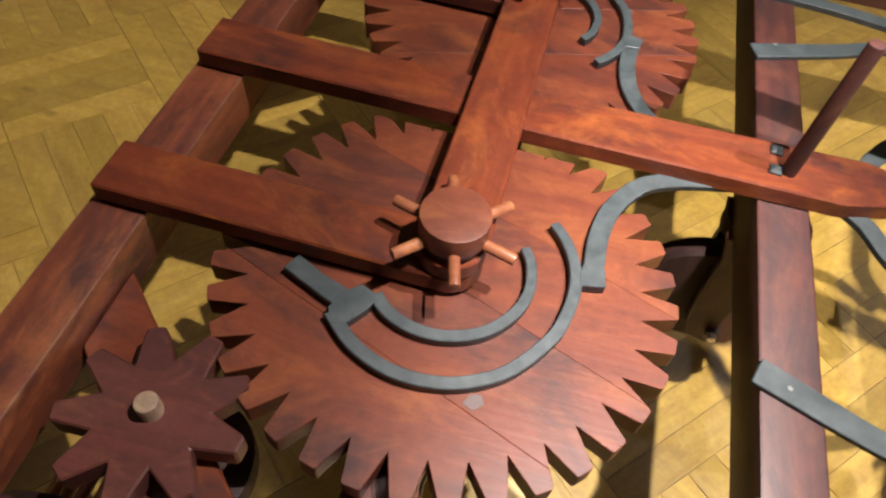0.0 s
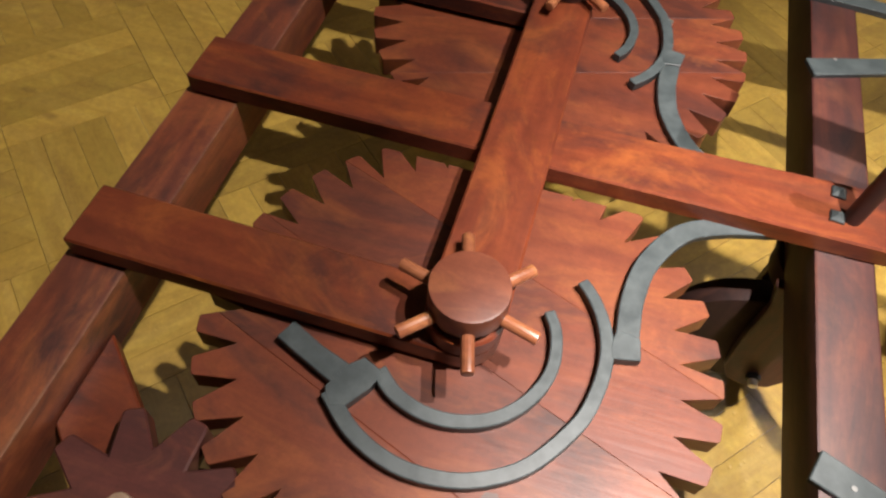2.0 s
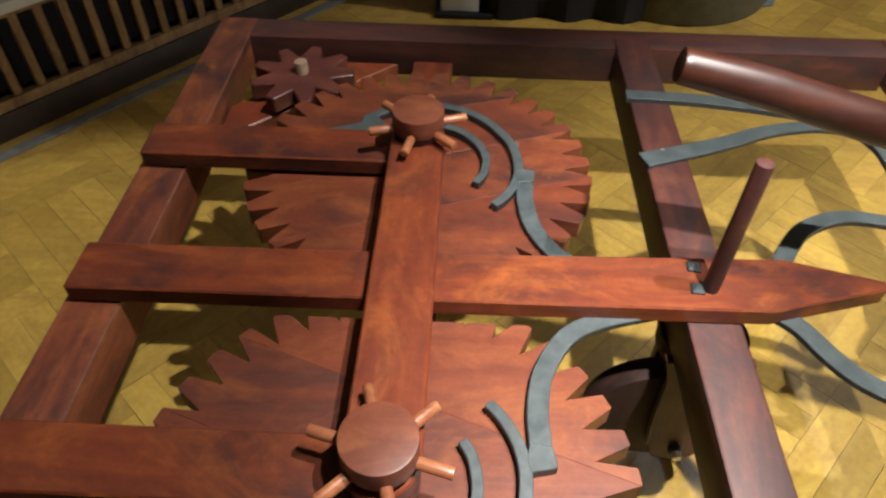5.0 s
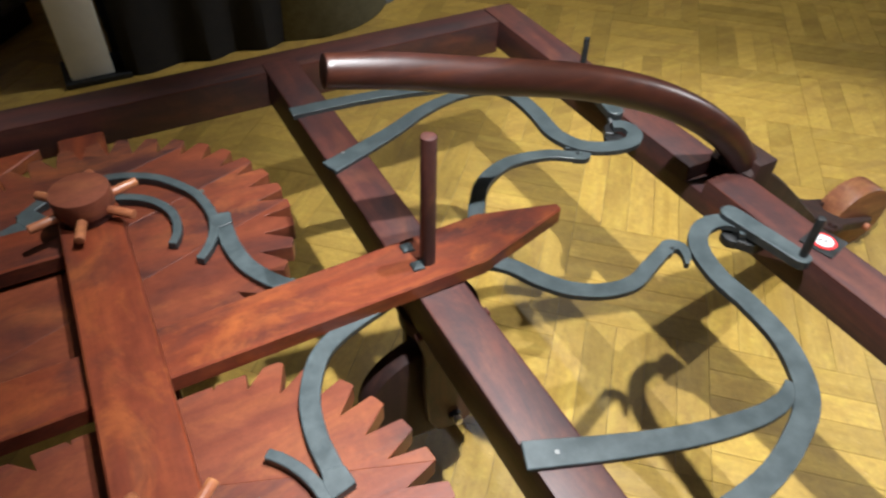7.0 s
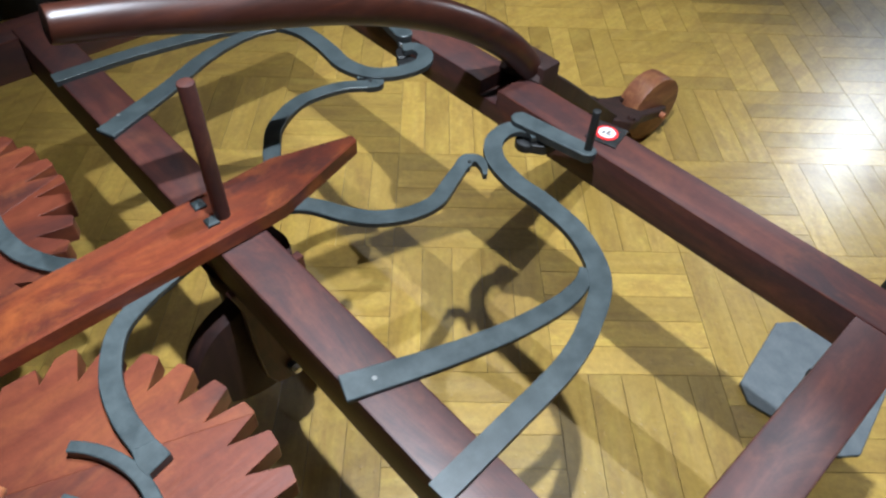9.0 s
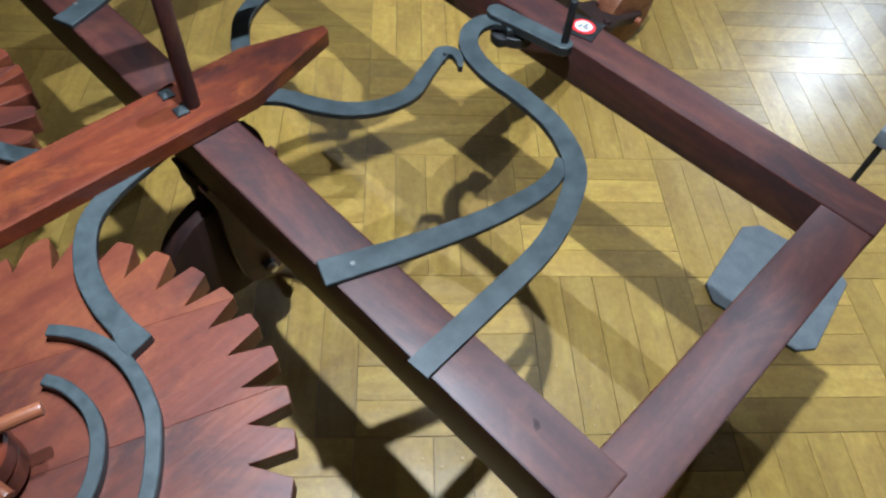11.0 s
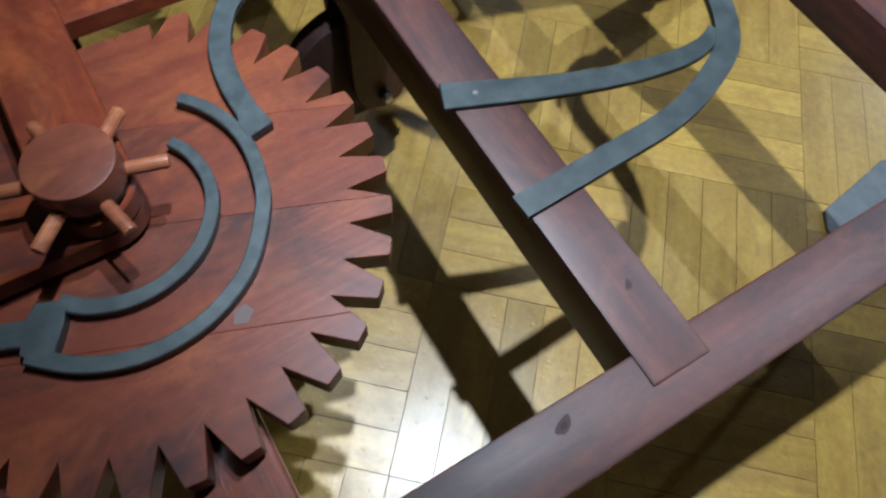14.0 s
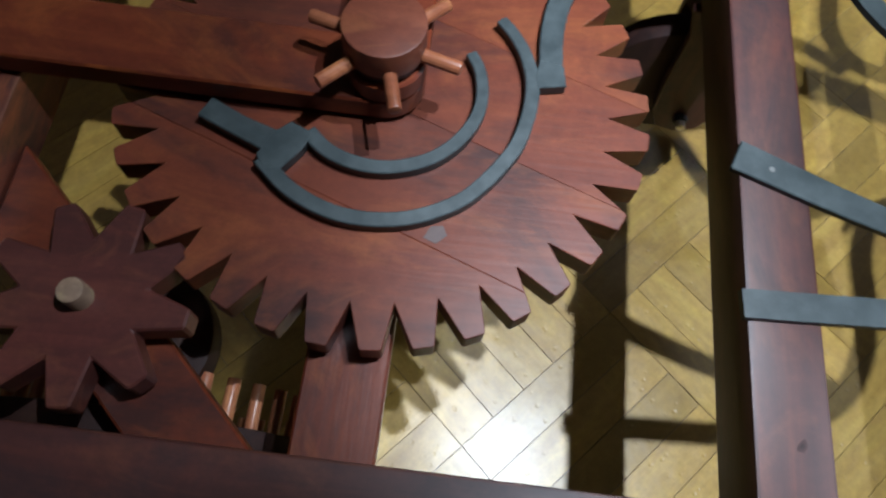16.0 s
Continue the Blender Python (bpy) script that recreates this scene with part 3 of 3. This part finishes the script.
plank("lower_plank", [(-0.107, -0.6615), (-0.026, -0.6615), (-0.026, 0.6715), (-0.107, 0.6715)], 0.523, 0.550, plank_y, "orange-red stained plank carrying the gears from below")


# ---- the peg, bolts and notice on the frame ----
pin = tagged(part("upright_peg", rod((0.337, -0.002, P1 - 0.004), (0.337, -0.002, 0.836), 0.0112, 0.0106, n=24, bevel=0.0012), red_z), "dark red wooden peg standing upright on the pointed plank", "peg")
for x, y in ((0.322, 0.034), (0.319, -0.006)):
    b = thing("square_bolt", "black square bolt head with a pyramid top on the plank", "bolt", (x, y, P1), group="bolts on the pointed plank")
    bm = rod((0, 0, 0), (0, 0, 0.003), 0.0125, n=4, bevel=0.0006)
    bmesh.ops.transform(bm, matrix=pose(0, 0, 0, 0, 0, 40), verts=bm.verts)
    part("washer", bm, black_iron, b)
    bm = rod((0, 0, 0.003), (0, 0, 0.009), 0.0105, 0.003, n=4)
    bmesh.ops.transform(bm, matrix=pose(0, 0, 0, 0, 0, 40), verts=bm.verts)
    part("head", bm, iron, b)

notice = thing("notice_badge", "small black badge with a red-ringed white disc", "sign", (0.920, -0.212, TOP))
bm = box(-0.027, 0.027, -0.027, 0.027, 0, 0.003, 0.001)
bmesh.ops.transform(bm, matrix=pose(0, 0, 0, 0, 0, 14), verts=bm.verts)
part("plate", bm, sticker_black, notice)
part("ring", rod((0, 0, 0.003), (0, 0, 0.0038), 0.0195, n=32), sticker_red, notice)
part("disc", rod((0, 0, 0.0038), (0, 0, 0.0044), 0.0145, n=32), sticker_white, notice)
for k, (x, y, w, h) in enumerate(((-0.004, 0.004, 0.009, 0.003), (0.002, -0.002, 0.012, 0.003), (-0.001, -0.007, 0.007, 0.0025))):
    part("mark", box(x - w / 2, x + w / 2, y - h / 2, y + h / 2, 0.0044, 0.0048, 0), putty, notice)


# ---- catches at the spring heads ----


def catch(side):
    """A round-ended lever beside the front beam, with its upright pin and the shaft in the spring's curl."""
    k = side
    c = thing("lever_catch", "grey iron lever with round ends and an upright black pin", "lever", (0, 0, 0), group="lever catches")
    s = 0.0 if side < 0 else 0.040
    a, b = Vector((0.824, 0.106)), Vector((0.843, 0.229))
    if side > 0:
        a, b = Vector((0.848, 0.218)), Vector((0.876, 0.366))
    d = (b - a).normalized()
    n = Vector((-d.y, d.x))
    out = [a + 0.0165 * (math.cos(t) * n - math.sin(t) * d) for t in (math.pi * i / 10 for i in range(11))]
    out += [b + 0.0150 * (-math.cos(t) * n + math.sin(t) * d) for t in (math.pi * i / 10 for i in range(11))]
    part("bar", prism([(p.x, p.y * k) for p in out], 0.5975, 0.614, 0.0015), iron, c)
    part("pin", rod((b.x + 0.002, b.y * k, 0.600), (b.x + 0.002, b.y * k, 0.686), 0.0062, n=16, bevel=0.001), black_iron, c)
    part("shaft", rod((0.818, (0.128 + s) * k, 0.560), (a.x - 0.006, (a.y + 0.008) * k, 0.606), 0.007, n=16), black_iron, c)
    part("collar", rod((0.816, (0.130 + s) * k, 0.572), (0.816, (0.130 + s) * k, 0.588), 0.019, n=20, bevel=0.003), black_iron, c)
    part("pawl", strap([(0.812, (0.142 + s) * k), (0.826, (0.160 + s) * k), (0.846, (0.166 + s) * k)], (0.016, 0.018, 0.010), 0.574, 0.592, 5), black_iron, c)
    return c


for side in (-1, 1):
    catch(side)

# ---- tiller and steering wheel ----
tiller = thing("tiller", "dark polished curved wooden tiller arching over the front beam", "tiller", (0.94, 0, 0.6))
t = part("handle", tube([(0.238, 0.075, 0.908), (0.330, 0.064, 0.892), (0.427, 0.053, 0.868), (0.580, 0.035, 0.832), (0.700, 0.021, 0.790), (0.790, 0.010, 0.745), (0.860, 0.002, 0.698), (0.915, -0.004, 0.650), (0.962, -0.008, 0.592), (0.985, -0.010, 0.545)], (0.0210, 0.0238, 0.0258, 0.0260, 0.0258, 0.0245), n=24), tiller_wood, tiller, "polished bent wooden handle")
t.matrix_parent_inverse = Matrix.Translation((-0.94, 0, -0.6))


def tiller_part(name, bm, mat, m, label):
    bmesh.ops.transform(bm, matrix=m, verts=bm.verts)
    ob = part(name, bm, mat, tiller, label)
    ob.matrix_parent_inverse = Matrix.Translation((-0.94, 0, -0.6))


def along_line(a, b):
    """The pose at a whose x axis runs to b and whose y axis lies level."""
    x = (Vector(b) - Vector(a)).normalized()
    y = Vector((0, 0, 1)).cross(x).normalized()
    z = x.cross(y)
    return Matrix(((x.x, y.x, z.x, a[0]), (x.y, y.y, z.y, a[1]), (x.z, y.z, z.z, a[2]), (0, 0, 0, 1)))


NECK, CROWN, AXLE = (0.962, -0.004, 0.600), (1.470, 0.108, 0.190), (1.715, 0.128, 0.100)
down = (Vector(CROWN) - Vector(NECK)).length
tiller_part("arm", prism([(-0.02, -0.036), (0.10, -0.050), (0.22, -0.050), (down, -0.032), (down, 0.040), (0.22, 0.056), (0.03, 0.058), (-0.030, 0.046)], -0.024, 0.010, 0.004), dark_wood, along_line(NECK, CROWN), "dark flat wooden arm running down to the fork")
tiller_part("fork", prism([(-0.045, -0.040), (0.0, -0.074), (0.045, -0.074), (0.10, -0.060), (0.285, -0.056), (0.300, -0.046), (0.285, -0.036), (0.135, -0.034), (0.110, 0.0), (0.135, 0.034), (0.285, 0.036), (0.300, 0.046), (0.285, 0.056), (0.10, 0.060), (0.045, 0.074), (0.0, 0.074), (-0.045, 0.040)], -0.013, 0.013, 0.003), dark_wood, along_line(CROWN, AXLE), "dark wooden fork holding the wheel")
# added block: keeps the gap in the notch dark, hiding the lit floor beyond
tiller_part("cheek", box(0.9465, 0.992, -0.046, 0.052, 0.530, 0.622, 0.004), dark_wood, Matrix(), "dark block added behind the front beam to close its notch")
for k in (-1, 1):
    tiller_part("dowel", rod((0.022, 0.060 * k, 0.012), (0.022, 0.060 * k, 0.022), 0.011, n=18, bevel=0.002), dark_wood, along_line(CROWN, AXLE), "round dowel end")

wheel = thing("steering_wheel", "small brown wooden disc wheel on the floor", "wheel", (1.715, 0.128, 0.10))
part("disc", rod((-0.0035, -0.0340, 0), (0.0035, 0.0340, 0), 0.10, n=48, bevel=0.006), wood("brown_wheel", (0.10, 0.034, 0.016), (0.16, 0.060, 0.028), (0.22, 0.092, 0.044), along="x", stain_amount=0.3), wheel)
part("axle", rod((-0.0068, -0.072, 0), (0.0062, 0.066, 0), 0.010, n=18, bevel=0.002), peg_wood, wheel)

# ---- driving wheels with pegs, hanging bracket ----


def drive_wheel(side):
    r = 0.25 if side < 0 else 0.20
    w = thing("drive_wheel", "dark wooden driving wheel with copper-coloured pegs below the frame", "wheel", (-0.314 if side < 0 else -0.245, 0.650 * side, r), group="driving wheels")
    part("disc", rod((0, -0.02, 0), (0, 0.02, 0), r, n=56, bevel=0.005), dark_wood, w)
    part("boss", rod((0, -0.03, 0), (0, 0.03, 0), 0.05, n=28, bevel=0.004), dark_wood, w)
    for i in range(40):
        a = 2 * math.pi * (i + 0.3) / 40
        x, z = (r - 0.05) * math.cos(a), (r - 0.05) * math.sin(a)
        part("peg", rod((x, -0.018 * side, z), (x, -0.076 * side, z), 0.0080, n=12, bevel=0.002), copper_peg, w)
    return w


copper_peg = wood("varnished_peg", (0.22, 0.075, 0.035), (0.34, 0.13, 0.06), (0.44, 0.19, 0.09), along="y", stain_amount=0.15, rough=0.25, coat=0.5)
for side in (-1, 1):
    drive_wheel(side)

hanger = thing("hanging_wheel", "dark wooden wheel in a brown fork hanging from the cross beam", "wheel", (0.370, 0.0, 0.277))
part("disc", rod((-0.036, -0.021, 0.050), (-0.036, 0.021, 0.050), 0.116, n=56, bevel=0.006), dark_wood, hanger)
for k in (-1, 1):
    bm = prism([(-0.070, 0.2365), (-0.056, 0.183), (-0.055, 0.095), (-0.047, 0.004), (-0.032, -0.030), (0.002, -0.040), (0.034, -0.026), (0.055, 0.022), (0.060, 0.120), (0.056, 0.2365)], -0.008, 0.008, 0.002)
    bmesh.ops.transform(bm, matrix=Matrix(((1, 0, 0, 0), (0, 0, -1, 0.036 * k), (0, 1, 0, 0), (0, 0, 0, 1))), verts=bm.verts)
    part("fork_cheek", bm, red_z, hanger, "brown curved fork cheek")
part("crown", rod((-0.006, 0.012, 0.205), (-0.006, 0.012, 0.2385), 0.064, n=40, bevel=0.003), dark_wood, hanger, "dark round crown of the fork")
part("nut", rod((0, -0.053, 0), (0, -0.044, 0), 0.012, n=6, bevel=0.001), black_iron, hanger, "black axle nut")
part("bolt", rod((0, -0.064, 0), (0, 0.06, 0), 0.0075, n=14, bevel=0.0015), screw_metal, hanger, "bright steel axle bolt")

# ---- plates on the floor ----


def floor_plate(at, turn, label):
    p = thing("floor_plate", label, "stand foot", at, group="grey stand feet")
    w, h, c = 0.142, 0.130, 0.034
    bm = prism([(-w, -h + c), (-w + c, -h), (w - c, -h), (w, -h + c), (w, h - c), (w - c, h), (-w + c, h), (-w, h - c)], 0, 0.009, 0.002)
    ob = part("plate", bm, pad_grey, p)
    ob.rotation_euler.z = radians(turn)
    return p


stand = floor_plate((1.270, -0.677, 0.0), 8, "grey stand foot with clipped corners and a thin black post")
part("post", rod((0.010, 0.014, 0.009), (0.010, 0.014, 0.452), 0.0062, n=18, bevel=0.001), black_iron, stand, "thin black round post")
part("socket", rod((0.010, 0.014, 0.0088), (0.010, 0.014, 0.024), 0.015, n=20, bevel=0.002), black_iron, stand)
part("bracket", box(-0.004, 0.024, -0.002, 0.030, 0.438, 0.470, 0.002), pad_grey, stand, "small grey bracket")
floor_plate((1.11, 2.22, 0.0), 20, "grey flat plate lying far off on the floor")

# ---- the room ----


def wall(name, x0, x1, y0, y1, label):
    return tagged(part(name, box(x0, x1, y0, y1, 0, 3.9, 0), wall_paint), label, "wall", kind="structure")


wall("wall_north", -4.2, 6.2, 5.8, 6.0, "plain beige plaster wall")
wall("wall_south", -4.2, 6.2, -4.0, -3.8, "plain beige plaster wall")
wall("wall_east", 5.8, 6.0, -3.8, 5.8, "plain beige plaster wall")
wall("wall_west", -4.2, -4.0, -3.8, 5.8, "plain beige plaster wall")
tagged(part("ceiling", box(-4.2, 6.2, -4.0, 6.0, 3.9, 4.05, 0), white_paint), "plain white ceiling", "ceiling", kind="structure")

# radiator recess along the slanting window wall
D, N = Vector((0.620, 0.784, 0)), Vector((-0.784, 0.620, 0))
B0 = Vector((-0.971, 1.473, 0))


def along(name, a0, a1, n0, n1, z0, z1, mat, parent=None, label="", bevel=0.003):
    bm = box(a0, a1, n0, n1, z0, z1, bevel)
    m = Matrix(((D.x, N.x, 0, B0.x), (D.y, N.y, 0, B0.y), (0, 0, 1, 0), (0, 0, 0, 1)))
    bmesh.ops.transform(bm, matrix=m, verts=bm.verts)
    return part(name, bm, mat, parent, label)


tagged(along("floor_strip", -1.9, 0.78, -0.012, 0.030, 0, 0.008, grey_strip), "scuffed grey strip along the wall", "strip", kind="structure")
tagged(along("baseboard", -1.9, 1.35, 0.075, 0.115, 0, 0.085, brown_skirt), "dark brown skirting board", "skirting", kind="structure")
tagged(along("wall_slant", -1.9, 1.6, 0.22, 0.42, 0, 3.89, wall_paint), "grey plaster wall behind the grille", "wall", kind="structure")
cover = thing("radiator_grille", "oak radiator grille of upright slats under a white sill", "grille", (-1.1, 1.5, 0))


def grille_part(name, *args):
    ob = along(name, *args)
    ob.parent = cover
    ob.matrix_parent_inverse = Matrix.Translation((1.1, -1.5, 0))
    return ob


E0, E1 = -1.8, 0.585
grille_part("bottom_rail", E0, E1, 0.080, 0.110, 0.086, 0.120, grille_wood)
grille_part("top_rail", E0, E1, 0.080, 0.110, 0.350, 0.380, grille_wood)
grille_part("end_post", E1 - 0.045, E1, 0.079, 0.109, 0.121, 0.349, grille_wood)
# black sheet added to stand for the shade in the recess behind the slats
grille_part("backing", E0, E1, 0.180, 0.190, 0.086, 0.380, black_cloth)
x = E0 + 0.02
while x < E1 - 0.07:
    grille_part("slat", x, x + 0.026, 0.084, 0.104, 0.121, 0.349, grille_wood)
    x += 0.074
sill = tagged(along("window_sill", E0, E1 + 0.02, 0.030, 0.219, 0.381, 0.41, white_paint), "white painted sill above the grille", "sill", kind="structure")

# dark draped table, white post and panel beyond the cart
post = thing("white_post", "white square post on a black foot", "post", (-0.03, 2.03, 0))
part("foot", box(-0.10, 0.13, -0.10, 0.10, 0, 0.02, 0.004), black_iron, post)
part("shaft", box(-0.075, 0.075, -0.075, 0.075, 0.02, 1.4, 0.006), white_paint, post)
table = thing("draped_table", "low table hung with black cloth to the floor", "table", (0.5, 2.5, 0))
bm = bmesh.new()
rows = []
for z in (0.0, 0.25, 0.5, 0.75, 0.78):
    ring = []
    for i in range(96):
        a = 2 * math.pi * i / 96
        q = 0.02 * math.sin(a * 17) * (1 - z / 0.8)
        c, s_ = math.cos(a), math.sin(a)
        r = 1 / max(abs(c) / (0.42 + q), abs(s_) / (0.55 + q))
        ring.append(bm.verts.new((r * c, r * s_, z)))
    rows.append(ring)
for r, q in zip(rows, rows[1:]):
    for i in range(96):
        bm.faces.new((r[i], r[(i + 1) % 96], q[(i + 1) % 96], q[i]))
bm.faces.new(rows[-1])
part("cloth", bm, black_cloth, table)
part("top", box(-0.41, 0.41, -0.54, 0.54, 0.781, 0.80, 0.004), black_cloth, table)
panel = thing("olive_pedestal", "round olive-grey pedestal beside the black table", "pedestal", (0.86, 2.35, 0))
part("drum", rod((0, 0, 0.0), (0, 0, 0.9), 0.42, n=56, bevel=0.01), olive_cloth, panel)
part("rim", rod((0, 0, 0.9), (0, 0, 0.93), 0.43, n=56, bevel=0.008), olive_cloth, panel)
